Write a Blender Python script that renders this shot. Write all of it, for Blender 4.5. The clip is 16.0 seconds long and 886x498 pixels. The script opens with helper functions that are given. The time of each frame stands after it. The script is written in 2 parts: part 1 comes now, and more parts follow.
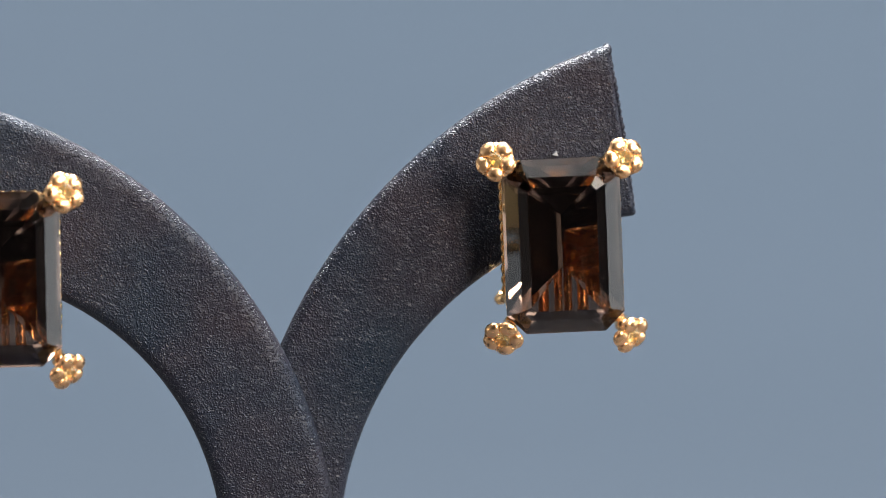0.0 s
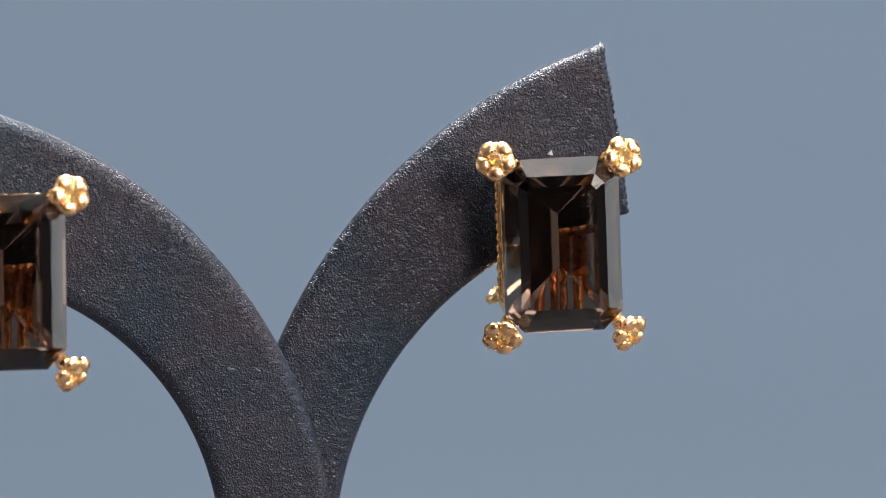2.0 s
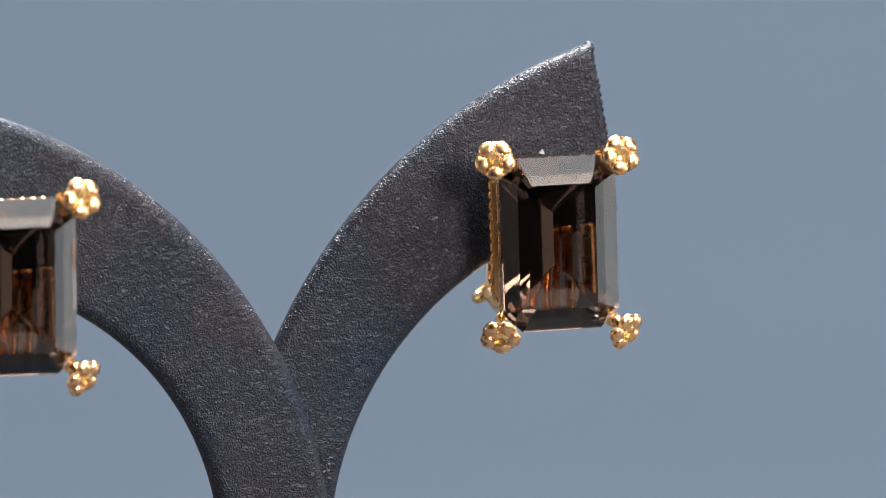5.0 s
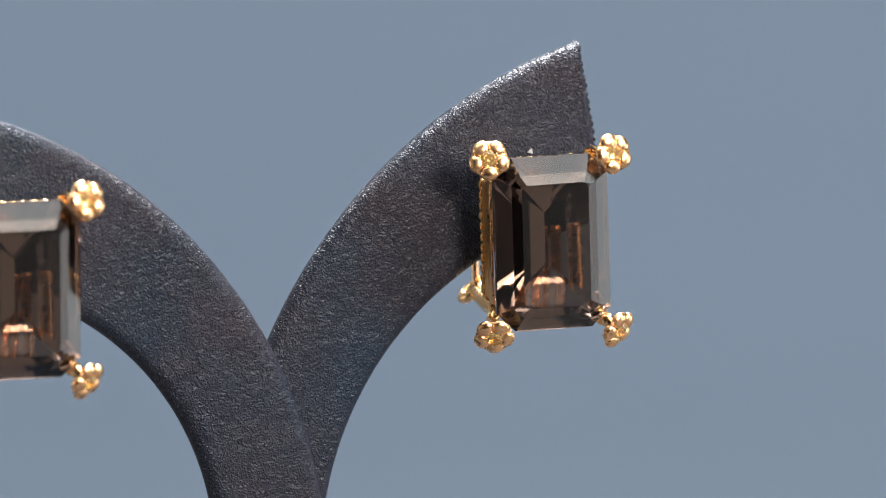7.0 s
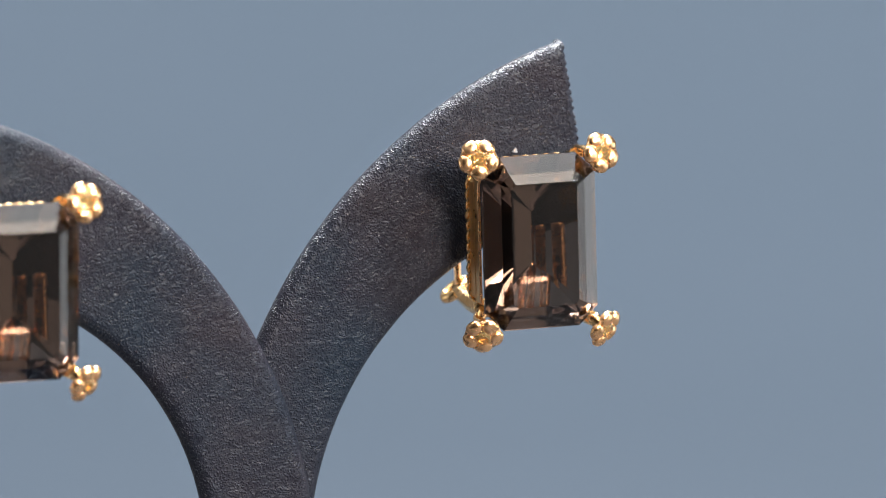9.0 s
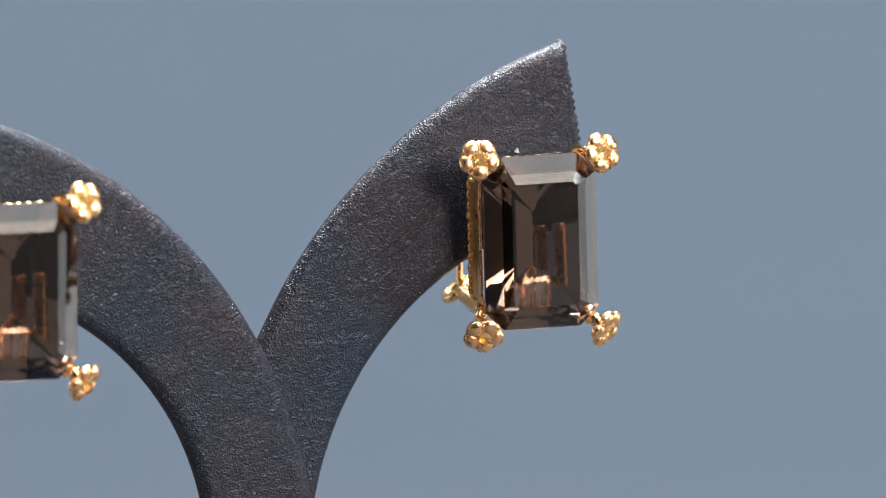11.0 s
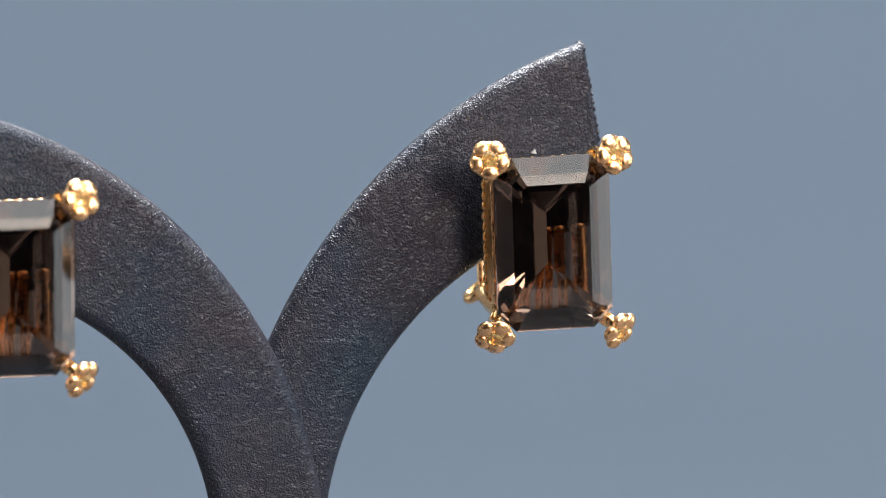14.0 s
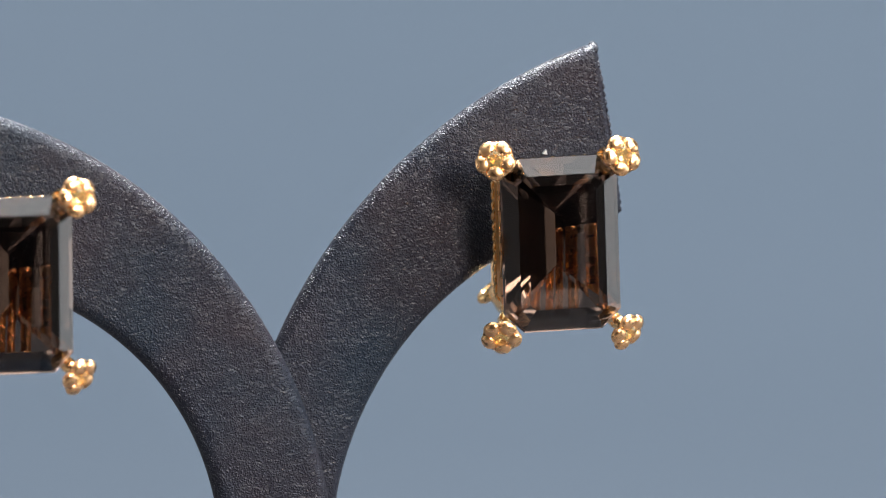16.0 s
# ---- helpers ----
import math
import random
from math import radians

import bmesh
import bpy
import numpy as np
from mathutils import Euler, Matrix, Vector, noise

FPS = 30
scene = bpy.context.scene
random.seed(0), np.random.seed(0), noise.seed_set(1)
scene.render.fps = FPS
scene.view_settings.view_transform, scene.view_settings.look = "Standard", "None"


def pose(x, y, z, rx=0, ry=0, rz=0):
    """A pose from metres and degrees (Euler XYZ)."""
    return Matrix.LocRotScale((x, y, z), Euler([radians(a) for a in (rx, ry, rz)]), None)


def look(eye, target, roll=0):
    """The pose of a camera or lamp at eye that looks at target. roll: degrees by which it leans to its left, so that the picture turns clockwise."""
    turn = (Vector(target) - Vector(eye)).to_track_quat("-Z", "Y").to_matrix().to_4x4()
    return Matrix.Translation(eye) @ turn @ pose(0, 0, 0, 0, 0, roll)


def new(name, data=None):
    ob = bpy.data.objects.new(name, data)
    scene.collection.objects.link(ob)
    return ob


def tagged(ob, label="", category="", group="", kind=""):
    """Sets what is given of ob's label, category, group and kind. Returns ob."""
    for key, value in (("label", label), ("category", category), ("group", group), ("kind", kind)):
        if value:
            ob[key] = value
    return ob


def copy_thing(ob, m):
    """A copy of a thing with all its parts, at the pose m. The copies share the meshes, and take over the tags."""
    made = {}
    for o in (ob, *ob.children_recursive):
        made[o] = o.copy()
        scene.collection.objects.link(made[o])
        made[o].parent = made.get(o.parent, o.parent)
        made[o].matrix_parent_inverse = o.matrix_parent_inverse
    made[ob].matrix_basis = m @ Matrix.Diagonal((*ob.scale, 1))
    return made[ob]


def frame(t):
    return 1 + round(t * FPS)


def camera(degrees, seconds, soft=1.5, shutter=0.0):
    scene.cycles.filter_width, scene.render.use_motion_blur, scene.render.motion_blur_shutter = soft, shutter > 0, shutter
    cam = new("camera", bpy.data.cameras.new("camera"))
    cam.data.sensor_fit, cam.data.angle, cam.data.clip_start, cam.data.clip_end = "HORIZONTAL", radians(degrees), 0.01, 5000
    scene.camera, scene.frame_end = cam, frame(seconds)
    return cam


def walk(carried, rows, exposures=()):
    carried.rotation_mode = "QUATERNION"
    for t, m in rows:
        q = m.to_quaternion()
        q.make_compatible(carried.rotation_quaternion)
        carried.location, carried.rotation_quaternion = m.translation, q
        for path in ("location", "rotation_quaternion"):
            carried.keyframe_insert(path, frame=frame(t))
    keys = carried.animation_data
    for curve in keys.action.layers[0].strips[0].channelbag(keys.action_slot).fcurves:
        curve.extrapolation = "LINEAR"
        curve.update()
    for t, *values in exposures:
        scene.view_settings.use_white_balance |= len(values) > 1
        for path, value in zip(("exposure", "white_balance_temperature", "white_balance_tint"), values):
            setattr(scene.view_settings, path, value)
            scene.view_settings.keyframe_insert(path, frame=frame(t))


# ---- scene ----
# ---------------------------------------------------------------- camera
Z0 = 0.075                       # height of the aimed point over the table
PITCH, DIST = 0.118181, 1.05303
EYE = (0.0, -DIST * math.cos(PITCH), Z0 + DIST * math.sin(PITCH))
cam = camera(5.5, 16.0, soft=0.8)
cam.data.dof.use_dof = True
cam.data.dof.focus_distance = 1.046
cam.data.dof.aperture_fstop = 20.0
STILL = look(EYE, (0.0, 0.0, Z0))
walk(cam, [(0.0, STILL), (16.0, STILL)], exposures=[(0.0, 0.5), (16.0, 0.5)])

# ---------------------------------------------------------------- light
world = bpy.data.worlds.new("studio")
world.use_nodes = True
scene.world = world
world.node_tree.nodes["Background"].inputs[0].default_value = (0.55, 0.62, 0.72, 1)
world.node_tree.nodes["Background"].inputs[1].default_value = 0.12


def area_lamp(name, eye, target, size, power, colour, size_y=None, spread=180.0):
    data = bpy.data.lights.new(name, "AREA")
    data.shape = "RECTANGLE"
    data.size, data.size_y = size, size_y or size
    data.energy, data.color, data.spread = power, colour, radians(spread)
    ob = new(name, data)
    ob.matrix_world = look(eye, target)
    return ob


AIM = (0.0, 0.0, Z0)
area_lamp("key_light", (0.80, -1.32, 0.62), AIM, 0.34, 25.0, (1.0, 0.80, 0.64))
area_lamp("top_softbox", (0.47, -0.05, 1.12), AIM, 0.85, 7.0, (0.97, 0.98, 1.0))
area_lamp("top_left_softbox", (-0.41, -0.05, 1.12), AIM, 0.85, 3.4, (0.97, 0.98, 1.0))
area_lamp("left_softbox", (-1.20, 0.00, -0.10), AIM, 0.90, 1.7, (0.84, 0.92, 1.0))
area_lamp("right_softbox", (1.15, 0.16, 0.02), AIM, 0.95, 2.6, (0.92, 0.96, 1.0), 0.55)
area_lamp("front_light", (0.80, -1.05, 1.02), AIM, 0.80, 12.5, (1.0, 0.90, 0.82))
area_lamp("side_light", (1.30, -0.45, 0.70), AIM, 0.26, 10.0, (0.96, 0.97, 1.0))
# added unseen fill, low at front right, for a sheen on the stones' tables
area_lamp("low_sheen_fill", (1.40, -1.85, -0.42), AIM, 0.92, 0.6, (1.0, 0.93, 0.88))
area_lamp("rim_light", (0.0, 0.20, 0.47), AIM, 0.20, 0.9, (1.0, 0.96, 0.94), spread=50.0)
area_lamp("backdrop_light", (-0.25, 1.0, 1.35), (-0.15, 1.15, 0.3), 1.4, 11.3, (0.86, 0.93, 1.0), 0.3)


# ---------------------------------------------------------------- materials
def material(name):
    m = bpy.data.materials.new(name)
    m.use_nodes = True
    nt = m.node_tree
    return m, nt, nt.nodes["Principled BSDF"]


def link(nt, a, i, b, j):
    nt.links.new(a.outputs[i], b.inputs[j])


def node(nt, kind, **values):
    n = nt.nodes.new(kind)
    for k, v in values.items():
        n.inputs[k].default_value = v
    return n


def ramp(nt, a, b, c0, c1):
    n = nt.nodes.new("ShaderNodeValToRGB")
    n.color_ramp.elements[0].position, n.color_ramp.elements[1].position = a, b
    n.color_ramp.elements[0].color, n.color_ramp.elements[1].color = (*c0, 1), (*c1, 1)
    return n


def leather_material():
    m, nt, p = material("leather")
    co = nt.nodes.new("ShaderNodeTexCoord")
    warp = node(nt, "ShaderNodeTexNoise", Scale=900.0, Detail=3.0)
    mixv = nt.nodes.new("ShaderNodeMixRGB")
    mixv.inputs[0].default_value = 0.0006
    link(nt, co, "Object", mixv, 1)
    link(nt, warp, "Color", mixv, 2)
    link(nt, co, "Object", warp, "Vector")
    grain = nt.nodes.new("ShaderNodeTexVoronoi")
    grain.feature = "SMOOTH_F1"
    grain.inputs["Scale"].default_value = 3900.0
    grain.inputs["Smoothness"].default_value = 0.25
    link(nt, mixv, 0, grain, "Vector")
    bead = ramp(nt, 0.0, 0.62, (1, 1, 1), (0, 0, 0))
    bead.color_ramp.interpolation = "EASE"
    link(nt, grain, "Distance", bead, 0)
    fine = node(nt, "ShaderNodeTexNoise", Scale=2100.0, Detail=4.0, Roughness=0.6, Distortion=0.8)
    link(nt, co, "Object", fine, "Vector")
    crease = node(nt, "ShaderNodeTexNoise", Scale=560.0, Detail=4.0, Distortion=1.8)
    link(nt, co, "Object", crease, "Vector")
    blotch = node(nt, "ShaderNodeTexNoise", Scale=70.0, Detail=3.0)
    link(nt, co, "Object", blotch, "Vector")
    col = ramp(nt, 0.35, 0.68, (0.0060, 0.0115, 0.0220), (0.0150, 0.0120, 0.0180))
    link(nt, blotch, "Fac", col, 0)
    link(nt, col, 0, p, "Base Color")
    rough = ramp(nt, 0.3, 0.7, (0.27, 0.27, 0.27), (0.42, 0.42, 0.42))
    link(nt, crease, "Fac", rough, 0)
    link(nt, rough, 0, p, "Roughness")
    p.inputs["Specular IOR Level"].default_value = 0.31
    p.inputs["Specular Tint"].default_value = (0.72, 0.86, 1.0, 1.0)
    b0 = node(nt, "ShaderNodeBump", Strength=0.7, Distance=0.00028)
    link(nt, crease, "Fac", b0, "Height")
    b1 = node(nt, "ShaderNodeBump", Strength=1.0, Distance=0.00012)
    link(nt, bead, 0, b1, "Height")
    link(nt, b0, 0, b1, "Normal")
    b2 = node(nt, "ShaderNodeBump", Strength=0.6, Distance=0.00012)
    link(nt, fine, "Fac", b2, "Height")
    link(nt, b1, 0, b2, "Normal")
    link(nt, b2, 0, p, "Normal")
    return m


def gold_material(name, colour, rough, bump):
    m, nt, p = material(name)
    co = nt.nodes.new("ShaderNodeTexCoord")
    n = node(nt, "ShaderNodeTexNoise", Scale=900.0, Detail=3.0)
    link(nt, co, "Object", n, "Vector")
    dark = tuple(c * f for c, f in zip(colour, (0.93, 0.88, 0.75)))
    col = ramp(nt, 0.35, 0.65, dark, colour)
    link(nt, n, "Fac", col, 0)
    link(nt, col, 0, p, "Base Color")
    p.inputs["Metallic"].default_value = 1.0
    r = ramp(nt, 0.3, 0.75, (rough * 0.7,) * 3, (rough * 1.4,) * 3)
    link(nt, n, "Fac", r, 0)
    link(nt, r, 0, p, "Roughness")
    b = node(nt, "ShaderNodeBump", Strength=bump, Distance=0.00012)
    link(nt, n, "Fac", b, "Height")
    link(nt, b, 0, p, "Normal")
    return m


def gem_material(name, colour, ior=1.55):
    m, nt, p = material(name)
    p.inputs["Base Color"].default_value = (*colour, 1)
    p.inputs["Transmission Weight"].default_value = 1.0
    p.inputs["IOR"].default_value = ior
    p.inputs["Roughness"].default_value = 0.04
    return m


def paper_material(name, c0, c1, rough=0.85):
    m, nt, p = material(name)
    co = nt.nodes.new("ShaderNodeTexCoord")
    n = node(nt, "ShaderNodeTexNoise", Scale=6.0, Detail=3.0)
    link(nt, co, "Object", n, "Vector")
    col = ramp(nt, 0.3, 0.7, c0, c1)
    link(nt, n, "Fac", col, 0)
    link(nt, col, 0, p, "Base Color")
    p.inputs["Roughness"].default_value = rough
    g = node(nt, "ShaderNodeTexNoise", Scale=1500.0, Detail=2.0)
    link(nt, co, "Object", g, "Vector")
    b = node(nt, "ShaderNodeBump", Strength=0.15, Distance=0.0002)
    link(nt, g, "Fac", b, "Height")
    link(nt, b, 0, p, "Normal")
    return m


LEATHER = leather_material()
GOLD = gold_material("polished_gold", (1.0, 0.63, 0.34), 0.27, 0.2)
GOLD_ROUGH = gold_material("cast_gold", (1.0, 0.67, 0.33), 0.22, 0.5)
GOLD_SATIN = gold_material("satin_gold", (1.0, 0.70, 0.36), 0.36, 0.5)
SMOKY = gem_material("smoky_quartz", (0.185, 0.120, 0.090), 1.55)
CITRINE = gem_material("citrine", (0.95, 0.74, 0.34))
CITRINE.node_tree.nodes["Principled BSDF"].inputs["Transmission Weight"].default_value = 0.88
PAPER = paper_material("blue_grey_paper", (0.073, 0.106, 0.147), (0.078, 0.111, 0.153))
WALL = paper_material("studio_wall", (0.30, 0.31, 0.33), (0.33, 0.34, 0.36))
DARK = paper_material("studio_dark", (0.028, 0.027, 0.031), (0.036, 0.034, 0.038))
PALE = paper_material("pale_slit_fill", (0.28, 0.32, 0.36), (0.34, 0.38, 0.42), 0.5)


# ---------------------------------------------------------------- mesh helpers
def part(name, bm, mat, parent=None, label="", smooth=True):
    me = bpy.data.meshes.new(name)
    bmesh.ops.recalc_face_normals(bm, faces=bm.faces)
    bm.to_mesh(me)
    bm.free()
    for f in me.polygons:
        f.use_smooth = smooth
    me.materials.append(mat)
    ob = new(name, me)
    ob.parent = parent
    if label:
        tagged(ob, label)
    return ob


def grid_mesh(bm, rows, close_u=False, close_v=False):
    """Quads through a grid of points; rows may be closed into rings."""
    vs = [[bm.verts.new(p) for p in r] for r in rows]
    nu, nv = len(vs), len(vs[0])
    for i in range(nu if close_u else nu - 1):
        for j in range(nv if close_v else nv - 1):
            bm.faces.new((vs[i][j], vs[(i + 1) % nu][j], vs[(i + 1) % nu][(j + 1) % nv], vs[i][(j + 1) % nv]))
    return vs


def tube(bm, points, radii, sides=10, caps=True):
    """A round tube along points; radii one number or one per point."""
    pts = [Vector(p) for p in points]
    if not hasattr(radii, "__len__"):
        radii = [radii] * len(pts)
    rows, side = [], None
    for i, p in enumerate(pts):
        d = (pts[min(i + 1, len(pts) - 1)] - pts[max(i - 1, 0)]).normalized()
        if side is None:
            side = d.orthogonal().normalized()
        side = (side - d * side.dot(d)).normalized()
        up = d.cross(side)
        rows.append([p + (side * math.cos(a) + up * math.sin(a)) * radii[i]
                     for a in (2 * math.pi * k / sides for k in range(sides))])
    vs = grid_mesh(bm, rows, close_v=True)
    if caps:
        bm.faces.new(vs[0])
        bm.faces.new(vs[-1])


def spline(points, n):
    """Catmull-Rom curve through points."""
    p = [Vector(q) for q in points]
    p = [2 * p[0] - p[1]] + p + [2 * p[-1] - p[-2]]
    out = []
    for i in range(1, len(p) - 2):
        for k in range(n):
            t = k / n
            out.append(0.5 * ((2 * p[i]) + (p[i + 1] - p[i - 1]) * t + (2 * p[i - 1] - 5 * p[i] + 4 * p[i + 1] - p[i + 2]) * t * t
                              + (3 * p[i] - p[i - 1] - 3 * p[i + 1] + p[i + 2]) * t ** 3))
    return out + [p[-2]]


MM = 0.001


# ---------------------------------------------------------------- setting
def backdrop_sheet():
    bm = bmesh.new()
    prof = [(0.16, 0.004), (0.25, 0.004), (0.35, 0.004)]
    prof += [(0.35 + 0.85 * math.sin(a), 0.854 - 0.85 * math.cos(a)) for a in (math.pi / 2 * k / 24 for k in range(1, 25))]
    prof += [(1.2, 1.0), (1.2, 1.6)]
    rows = []
    for x in (-0.24, -0.12, 0.0, 0.12, 0.24):
        ring = [Vector((x, y, z)) for y, z in prof]
        under = []
        for i, (y, z) in enumerate(prof):
            a, b = prof[max(i - 1, 0)], prof[min(i + 1, len(prof) - 1)]
            d = Vector((0, b[0] - a[0], b[1] - a[1])).normalized()
            under.append(Vector((x, y, z)) + Vector((0, d.z, -d.y)) * 0.003)
        rows.append(ring + under[::-1])
    vs = grid_mesh(bm, rows, close_v=True)
    bm.faces.new(vs[0])
    bm.faces.new(vs[-1])
    ob = part("backdrop", bm, PAPER)
    return tagged(ob, "seamless blue-grey paper sweep behind the stand", "backdrop", kind="structure")


def slab(name, lo, hi, mat, label, category):
    bm = bmesh.new()
    bmesh.ops.create_cube(bm, size=1.0)
    for v in bm.verts:
        v.co = Vector([(lo[i] + hi[i]) / 2 + v.co[i] * (hi[i] - lo[i]) for i in range(3)])
    ob = part(name, bm, mat, smooth=False)
    return tagged(ob, label, category, kind="structure")


backdrop_sheet()
slab("floor", (-2.1, -2.6, -0.85), (2.1, 1.9, -0.75), DARK, "dark studio floor", "floor")
slab("ceiling", (-2.1, -2.6, 2.0), (2.1, 1.9, 2.1), WALL, "plain grey studio ceiling", "ceiling")
slab("wall_north", (-2.0, 1.8, -0.75), (2.0, 1.9, 2.0), WALL, "plain grey studio wall", "wall")
slab("wall_south", (-2.0, -2.6, -0.75), (2.0, -2.5, 2.0), DARK, "dark studio wall", "wall")
slab("wall_east", (2.0, -2.6, -0.75), (2.1, 1.9, 2.0), WALL, "plain grey studio wall", "wall")
slab("wall_west", (-2.1, -2.6, -0.75), (-2.0, 1.9, 2.0), WALL, "plain grey studio wall", "wall")
slab("table", (-0.25, -0.14, -0.04), (0.25, 1.0, 0.0), DARK, "dark table under the paper sweep", "table")


# ---------------------------------------------------------------- stand
# The stand's own space: x along its plane, y away, z up from the table.
# Every arm lies between two arcs: (centre x, centre z, radius), heights from the aimed point.
def arm_mesh(outer, inner, tip, heel, front, thick, side, edge):
    """A crescent arm, leather over board, from its end down into the stem. side: 1 or -1."""
    (ox, oz, orad), (ix, iz, irad) = outer, inner
    a0, b0 = math.atan2(tip[1] - oz, tip[0] - ox), math.atan2(heel[1] - iz, heel[0] - ix)
    n = 300
    centre = []
    for k in range(n + 1):
        t = k / n
        a, b = a0 + (math.pi - a0) * t, b0 + (math.pi - b0) * t
        centre.append((Vector((ox + orad * math.cos(a), 0, oz + orad * math.sin(a))),
                       Vector((ix + irad * math.cos(b), 0, iz + irad * math.sin(b)))))
    o, i = centre[-1]
    for z in (-52.0, -60.0, -70.5):
        centre.append((Vector((o.x, 0, z)), Vector((i.x, 0, z))))
    bm = bmesh.new()
    rows, half = [], thick / 2
    m = 12
    for k, (o, i) in enumerate(centre):
        width = (o - i).length
        e = edge / width          # rounded edges
        row = []
        turn = [math.pi / 2 * q / 6 for q in range(7)]
        prof = [(e * (1 - math.cos(q)), math.sin(q)) for q in turn]
        prof += [(e + (1 - 2 * e) * q / m, 1.0 + 0.05 * math.sin(math.pi * q / m)) for q in range(1, m)]
        prof += [(1 - e * (1 - math.cos(q)), math.sin(q)) for q in turn[::-1]]
        ease = 1.0 if k > 1 else (0.80 if k == 0 else 0.97)
        for w, h in prof:
            p = i.lerp(o, w)
            wob = 0.05 * noise.noise(Vector((p.x * 0.25, side * 7, p.z * 0.25)))
            if k < 14:            # folds beside the cut end
                wob += 0.07 * (1 - k / 14) * math.sin(k * 2.1 + 0.8 * math.sin(w * 9.0)) * h
            if w > 0.9:           # pinched pleats along the upper rim
                p = p + (o - i).normalized() * 0.10 * (1 - h) * noise.noise(Vector((k * 0.9, side * 3, 0)))
                wob += 0.06 * (1 - abs(h - 0.7)) * noise.noise(Vector((k * 0.9, side * 5, 1)))
            row.append(Vector((side * p.x, front + half - half * h * ease + wob, p.z)))
        for w, h in prof[-2:0:-1]:
            p = i.lerp(o, w)
            row.append(Vector((side * p.x, front + half + half * h * ease, p.z)))
        rows.append([Vector((v.x * MM, v.y * MM, v.z * MM + Z0)) for v in row])
    vs = grid_mesh(bm, rows, close_v=True)
    bm.faces.new(vs[0])
    bm.faces.new(vs[-1])
    return bm


def edge_ridges(tip, heel, front, thick, side):
    """The pinched, ribbed seam down an arm's cut end."""
    bm = bmesh.new()
    count = 22
    rng = random.Random(5)
    for k in range(count):
        t = (k + 0.5) / count
        x = tip[0] + (heel[0] - tip[0]) * t + 0.25 * math.sin(math.pi * t)
        z = tip[1] + (heel[1] - tip[1]) * t
        r = (0.42 if k else 0.62) + 0.10 * rng.random()
        ret = bmesh.ops.create_icosphere(bm, subdivisions=2, radius=1.0)
        lean = radians(rng.uniform(10, 35))
        for v in ret["verts"]:
            q = Vector((v.co.x * r * 0.8, v.co.y * thick * 0.42, v.co.z * r))
            q.z += q.y * math.tan(lean) * 0.4
            v.co = Vector((side * (x - 0.05 + q.x) * MM, (front + thick / 2 + q.y) * MM, (z + q.z) * MM + Z0))
    return bm


def stand():
    root = new("earring_stand")
    tagged(root, "black grained leather earring stand with two curved arms", "jewellery stand")
    right = dict(outer=(55.7, -35.1, 61.2), inner=(45.2, -35.1, 38.95), tip=(37.1, 23.1), heel=(40.2, 3.7))
    left = dict(outer=(50.8, -36.7, 56.55), inner=(40.3, -34.1, 32.75), tip=(38.0, 18.3), heel=(40.0, -0.2))
    for arm, front, side, edge in ((right, -3.7, 1, 1.4), (left, -7.6, -1, 1.7)):
        ob = part("arm", arm_mesh(front=front, thick=3.0, side=side, edge=edge, **arm), LEATHER, root,
                  "curved leather-covered arm with a slanted end")
        part("seam", edge_ridges(arm["tip"], arm["heel"], front, 3.0, side), LEATHER, ob, "ribbed leather seam")
    bm = bmesh.new()
    prof = [(0.0, 0.0), (31.0, 0.0), (32.0, 1.0), (32.0, 4.0), (31.2, 5.0), (29.5, 5.4), (0.0, 5.6)]
    rows = [[Vector((r * math.cos(a) * MM, (-4.0 + r * math.sin(a)) * MM, z * MM)) for r, z in prof]
            for a in (2 * math.pi * k / 48 for k in range(48))]
    grid_mesh(bm, rows, close_u=True)
    bmesh.ops.remove_doubles(bm, verts=bm.verts, dist=1e-6)
    part("base", bm, LEATHER, root, "round leather-covered base")
    # the slit isn't cut: an added pale chip stands for the backdrop behind it
    bm = bmesh.new()
    bmesh.ops.create_cone(bm, cap_ends=True, segments=3, radius1=0.42 * MM, radius2=0.36 * MM, depth=0.3 * MM)
    bmesh.ops.transform(bm, matrix=Matrix.Translation((31.0 * MM, -4.1 * MM, 10.95 * MM + Z0)) @ pose(0, 0, 0, 90, 12, 0), verts=bm.verts)
    part("slit", bm, PALE, root, "pale chip in place of the backdrop seen through the earring slit", smooth=False)
    return root


# ---------------------------------------------------------------- earrings
# An earring's own space: millimetres, x across the stone, z up, y away, the origin in the girdle's middle.
def octagon(hx, hz, c, y):
    return [Vector((x * MM, y * MM, z * MM)) for x, z in
            ((hx - c, hz), (hx, hz - c), (hx, -hz + c), (hx - c, -hz), (-hx + c, -hz), (-hx, -hz + c), (-hx, hz - c), (-hx + c, hz))]


def stone_mesh():
    bm = bmesh.new()
    rings = [octagon(3.9, 7.1, 0.55, -2.30), octagon(4.95, 8.2, 1.05, -1.75), octagon(6.7, 10.0, 2.2, -0.15),
             octagon(6.7, 10.0, 2.2, 0.20), octagon(5.75, 8.4, 0.9, 1.5), octagon(0.03, 3.0, 0.01, 6.18)]
    vs = grid_mesh(bm, rings, close_v=True)
    bm.faces.new(vs[0])
    bm.faces.new(vs[-1])
    return bm


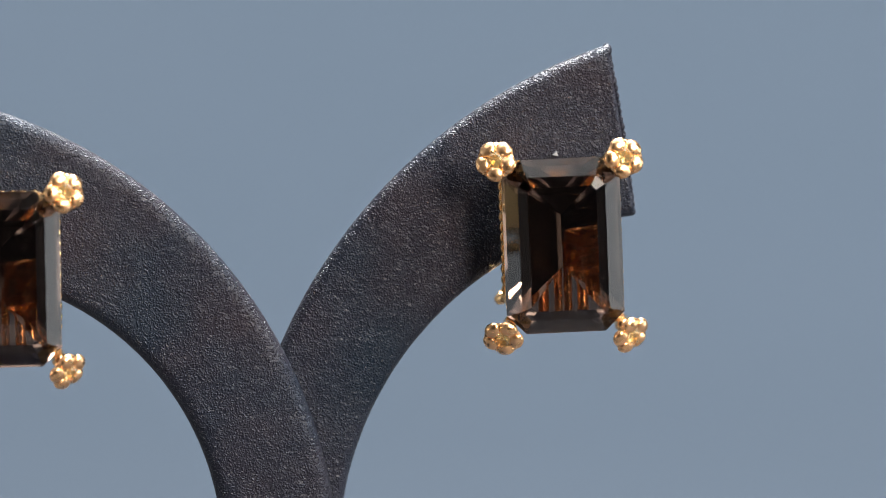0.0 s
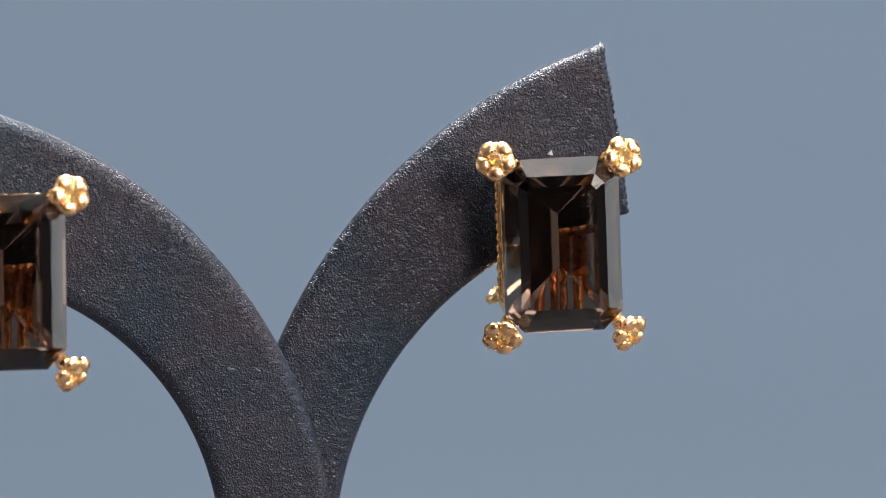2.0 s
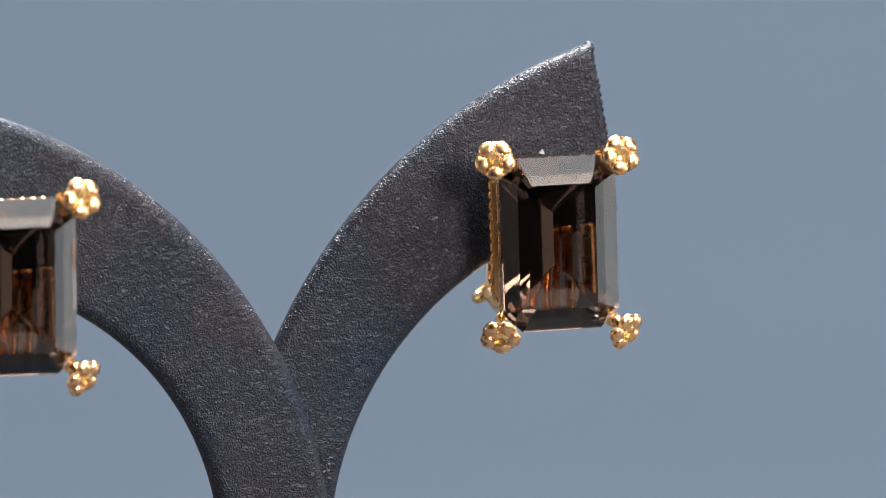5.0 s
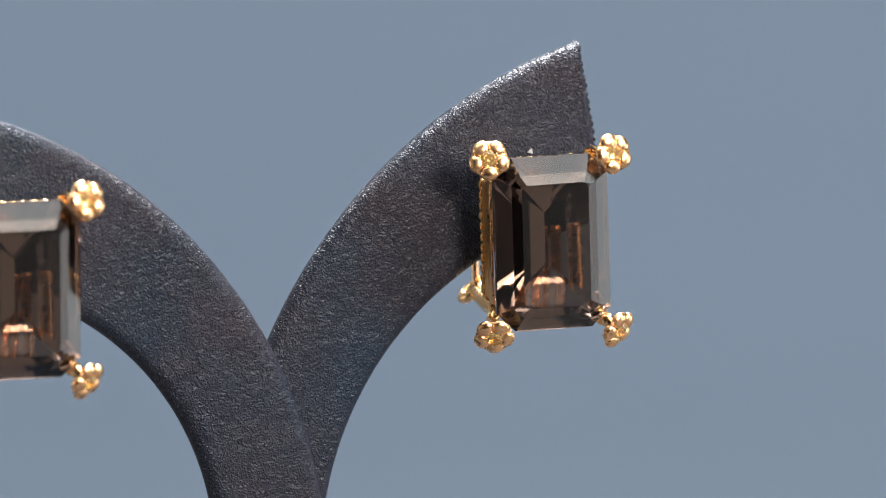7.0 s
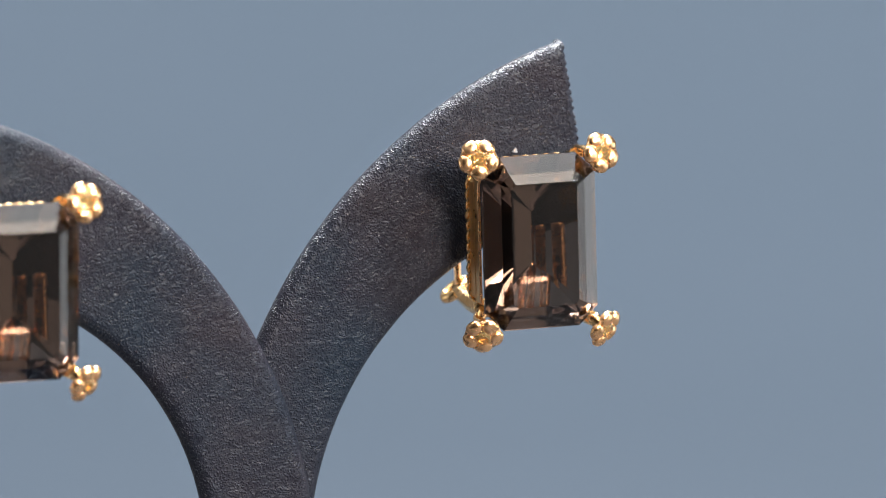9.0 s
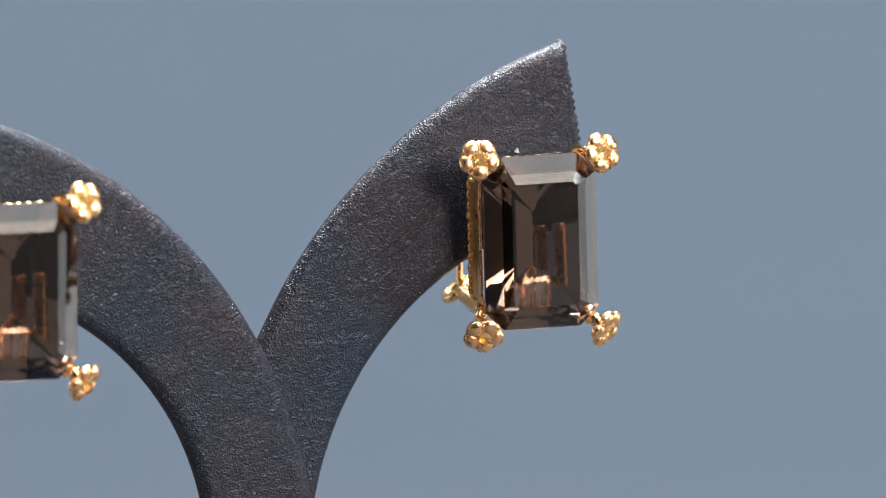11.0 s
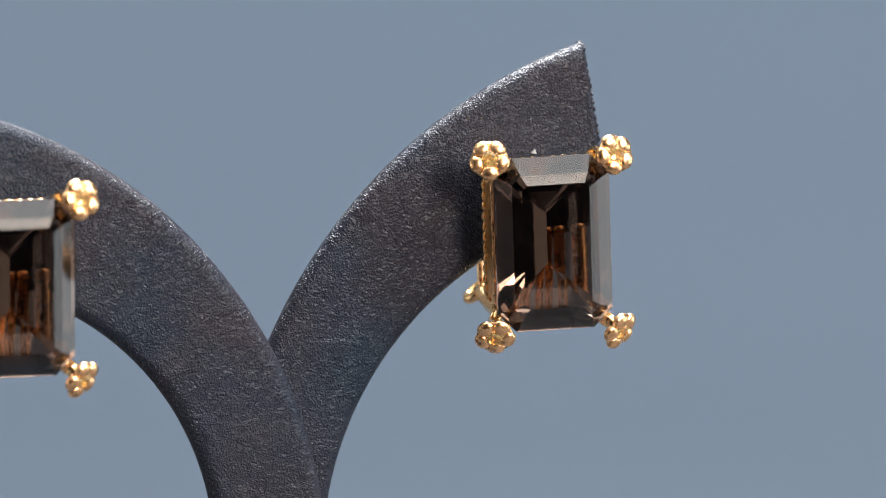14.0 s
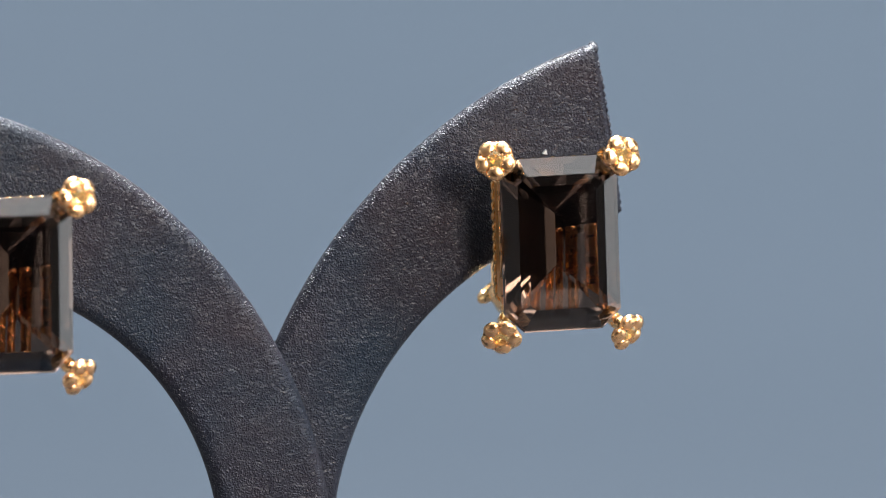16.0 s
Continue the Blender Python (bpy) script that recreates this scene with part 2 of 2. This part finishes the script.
def gallery_mesh():
    """The thin gold band round the back of the setting."""
    bm = bmesh.new()
    rings = [octagon(6.42, 8.42, 1.9, 4.0), octagon(6.54, 8.55, 1.9, 4.0), octagon(6.56, 8.6, 2.0, 6.2), octagon(6.38, 8.4, 2.0, 6.2)]
    grid_mesh(bm, rings, close_u=True, close_v=True)
    for side in (-1, 1):          # cheeks along the long sides
        ret = bmesh.ops.create_cube(bm, size=1.0)
        for v in ret["verts"]:
            v.co = Vector((side * (6.40 + 0.14 * v.co.x), 3.0 + 2.1 * v.co.y, 14.2 * v.co.z)) * MM
    return bm


def loop_points(hx, hz, c, y, step):
    """Evenly spaced points on an octagon."""
    ring = octagon(hx, hz, c, y)
    pts = []
    for k in range(8):
        a, b = ring[k], ring[(k + 1) % 8]
        n = max(1, round((b - a).length / (step * MM)))
        pts += [a.lerp(b, q / n) for q in range(n)]
    return pts


def rope_mesh(hx, hz, c, y, rad):
    """Two strands twisted round each other along an octagon."""
    bm = bmesh.new()
    pts = loop_points(hx, hz, c, y, 0.16)
    for ph in (0.0, math.pi):
        path = []
        for k, p in enumerate(pts):
            d = (pts[(k + 1) % len(pts)] - pts[k - 1]).normalized()
            s = Vector((0, 1, 0))
            u = d.cross(s).normalized()
            a = ph + k * 2 * math.pi / 15
            path.append(p + (s * math.cos(a) + u * math.sin(a)) * rad * 0.55 * MM)
        rows = []
        for k, p in enumerate(path):
            d = (path[(k + 1) % len(path)] - path[k - 1]).normalized()
            u = d.cross(Vector((0, 1, 0))).normalized()
            w = d.cross(u)
            rows.append([p + (u * math.cos(b) + w * math.sin(b)) * rad * 0.62 * MM for b in (2 * math.pi * q / 6 for q in range(6))])
        grid_mesh(bm, rows, close_u=True, close_v=True)
    return bm


def rail_mesh(hx, hz, c, y, rad):
    bm = bmesh.new()
    pts = loop_points(hx, hz, c, y, 1.0)
    rows = []
    for k, p in enumerate(pts):
        d = (pts[(k + 1) % len(pts)] - pts[k - 1]).normalized()
        u = d.cross(Vector((0, 1, 0))).normalized()
        w = d.cross(u)
        rows.append([p + (u * math.cos(b) + w * math.sin(b)) * rad * MM for b in (2 * math.pi * q / 8 for q in range(8))])
    grid_mesh(bm, rows, close_u=True, close_v=True)
    return bm


def petal_mesh():
    """A plump round petal, pointing along +x, facing -y."""
    bm = bmesh.new()
    bmesh.ops.create_uvsphere(bm, u_segments=18, v_segments=12, radius=1.0)
    for v in bm.verts:
        x, y, z = v.co
        w = 0.90 + 0.10 * x
        v.co = Vector((1.52 + 0.88 * x, 0.62 * math.copysign(abs(y) ** 0.9, y) - 0.10 + 0.10 * x, 1.14 * w * z)) * MM
    return bm


def accent_mesh():
    """A small round brilliant in the flower's heart, facing -y."""
    bm = bmesh.new()
    rows = []
    for r, y in ((0.60, -0.80), (1.08, -0.52), (1.08, -0.44), (0.05, 0.25)):
        rows.append([Vector((r * math.cos(a), y, r * math.sin(a))) * MM for a in (2 * math.pi * k / 10 for k in range(10))])
    vs = grid_mesh(bm, rows, close_v=True)
    bm.faces.new(vs[0])
    bm.faces.new(vs[-1])
    return bm


def calyx_mesh():
    """The cup that holds petals and accent stone, with a beaded rim."""
    bm = bmesh.new()
    prof = [(0.0, 0.9), (0.8, 0.75), (1.5, 0.40), (2.12, 0.10), (2.12, -0.14), (1.50, -0.34), (1.16, -0.42), (1.06, -0.48), (0.99, -0.34), (0.9, 0.1), (0.0, 0.3)]
    rows = [[Vector((r * math.cos(a), y, r * math.sin(a))) * MM for r, y in prof] for a in (2 * math.pi * k / 24 for k in range(24))]
    grid_mesh(bm, rows, close_u=True)
    bmesh.ops.remove_doubles(bm, verts=bm.verts, dist=1e-7)
    for k in range(5):
        a = 2 * math.pi * (k + 0.5) / 5
        ret = bmesh.ops.create_uvsphere(bm, u_segments=8, v_segments=6, radius=0.17 * MM)
        for v in ret["verts"]:
            v.co += Vector((1.02 * math.cos(a), -0.52, 1.02 * math.sin(a))) * MM
    return bm


def earring():
    root = new("earring")
    tagged(root, "smoky brown step-cut gemstone earring with gold flower claws", "earring", group="pair of earrings")
    part("gemstone", stone_mesh(), SMOKY, root, "dark smoky brown step-cut stone", smooth=False)
    part("gallery", gallery_mesh(), GOLD_SATIN, root, "gold gallery wall", smooth=False)
    part("rail", rail_mesh(6.55, 9.0, 2.2, 1.9, 0.17), GOLD, root, "smooth gold rail")
    part("rope_wire", rope_mesh(6.58, 8.65, 2.0, 6.0, 0.36), GOLD_ROUGH, root, "twisted gold rope wire")
    for x, rad in ((-2.3, 0.62), (-0.56, 0.46), (0.56, 0.46), (2.3, 0.62)):
        bm = bmesh.new()
        path = spline([(x, 6.1, -8.4), (x, 7.3, -7.4), (x * 0.95, 7.7, -3.0), (x * 0.9, 7.9, 1.0)], 6)
        tube(bm, [p * MM for p in path], rad * MM, 8)
        part("back_bar", bm, GOLD, root, "gold bar behind the stone")
    petal = accent = calyx = None
    heads = ((-1, 1, -14, 20, 18), (1, 1, 18, 14, 34), (-1, -1, -12, -30, 14), (1, -1, 38, -26, 30))
    for sx, sz, yaw, lift, spin in heads:
        bm = bmesh.new()
        head = Vector((sx * 7.25, -0.9, sz * 10.15 - (0.25 if sx > 0 else 0.0)))
        path = spline([Vector((sx * 5.2, 5.4, sz * 8.3)), Vector((sx * 6.2, 4.2, sz * 9.4)), Vector((sx * 6.35, 2.2, sz * 9.55)),
                       Vector((sx * 6.45, 0.6, sz * 9.6)), head + Vector((0, 0.5, 0))], 5)
        tube(bm, [p * MM for p in path], [(0.62 + 0.12 * math.sin(k * 0.9)) * MM for k in range(len(path))], 10)
        for off in (-0.55, 0.55):
            strand = [p + Vector((off * sz * sx * 0.8, 0, -off * 0.8)) * (0.4 + 0.6 * math.sin(math.pi * k / (len(path) - 1))) for k, p in enumerate(path)]
            tube(bm, [p * MM for p in strand], 0.30 * MM, 8)
        part("prong", bm, GOLD_ROUGH, root, "gold claw of fluted strands")
        turn = Matrix.Translation(head * MM) @ pose(0, 0, 0, 0, 0, yaw) @ pose(0, 0, 0, -lift, 0, 0)
        if calyx is None:
            flower = part("flower", calyx_mesh(), GOLD, root, "gold five-petal flower head")
            calyx = flower.data
        else:
            flower = tagged(new("flower", calyx), "gold five-petal flower head")
            flower.parent = root
        flower.matrix_basis = turn
        for k in range(5):
            m = pose(0, 0, 0, 0, spin + 72 * k, 0)
            if petal is None:
                ob = part("petal", petal_mesh(), GOLD, flower)
                petal = ob.data
            else:
                ob = new("petal", petal)
                ob.parent = flower
            ob.matrix_basis = m
        if accent is None:
            ob = part("accent_stone", accent_mesh(), CITRINE, flower, "tiny pale yellow stone", smooth=False)
            accent = ob.data
        else:
            ob = tagged(new("accent_stone", accent), "tiny pale yellow stone")
            ob.parent = flower
    # post through the arm, and the hinged clip behind it
    bm = bmesh.new()
    tube(bm, [Vector((-1.0, y, 6.8)) * MM for y in (6.0, 8.5, 13.0)], 0.42 * MM, 8)
    part("post", bm, GOLD, root, "straight gold ear post")
    bm = bmesh.new()
    path = spline([(-5.0, 5.8, -8.4), (-5.4, 9.0, -8.3), (-5.7, 13.6, -7.6)], 6)
    tube(bm, [Vector(p) * MM for p in path], [(1.15 - 0.02 * k) * MM for k in range(len(path))], 10)
    ret = [Vector((-5.8 + 1.25 * math.cos(a), 14.6 + 1.3 * math.sin(a), -7.6 + 0.9 * math.cos(a))) * MM for a in (2 * math.pi * k / 20 for k in range(21))]
    tube(bm, ret, 0.62 * MM, 8)
    part("hinge", bm, GOLD_ROUGH, root, "gold clip hinge with a small loop")
    bm = bmesh.new()
    path = spline([(-5.5, 14.6, -7.4), (-5.2, 15.0, -3.0), (-3.4, 14.2, 2.0), (-1.0, 12.9, 6.8)], 8)
    tube(bm, [Vector(p) * MM for p in path], 0.42 * MM, 8)
    part("clip_wire", bm, GOLD, root, "bent gold clip wire")
    return root


STAND = stand()
EARRING_A = earring()
EARRING_B = copy_thing(EARRING_A, Matrix.Identity(4))

# poses on the stand
HANG_A = pose(30.75 * MM, -12.0 * MM, 1.38 * MM + Z0, 3.0, -2.4, -5.5)
HANG_B = pose(-33.4 * MM, -16.6 * MM, -1.0 * MM + Z0, 3.5, -0.8, -3.0)

# seconds, the turn of the stand in degrees, its drift in millimetres
SWING = [(0.0, 0.1, 0.0), (0.5, 1.05, -0.05), (1.0, 1.92, -0.12), (1.5, 2.70, -0.31), (2.0, 3.44, -0.58), (2.5, 4.12, -0.82),
         (3.0, 4.84, -0.97), (3.5, 5.60, -1.06), (4.0, 6.60, -1.06), (5.2, 8.95, -1.58), (6.5, 11.28, -2.28), (7.0, 12.10, -2.65),
         (7.5, 12.86, -3.03), (8.0, 13.56, -3.42), (8.5, 14.25, -3.83), (9.0, 14.97, -4.26), (9.5, 15.62, -4.65), (9.9, 15.90, -4.80),
         (10.3, 15.52, -4.55), (10.9, 14.55, -4.17), (11.5, 13.65, -3.80), (12.0, 12.93, -3.50), (12.5, 12.21, -3.19), (13.0, 11.50, -2.90),
         (13.5, 10.84, -2.61), (14.0, 10.08, -2.31), (14.5, 9.29, -2.02), (15.0, 8.40, -1.71), (15.5, 7.57, -1.41), (16.0, 6.80, -1.15)]


def motions():
    home = pose(-18.4 * MM, 0, 0, 0, 0, 7.0)
    for thing, hang in ((STAND, Matrix.Identity(4)), (EARRING_A, HANG_A), (EARRING_B, HANG_B)):
        walk(thing, [(t, pose(dx * MM, 0, 0, 0, 0, a) @ home @ hang) for t, a, dx in SWING])


motions()
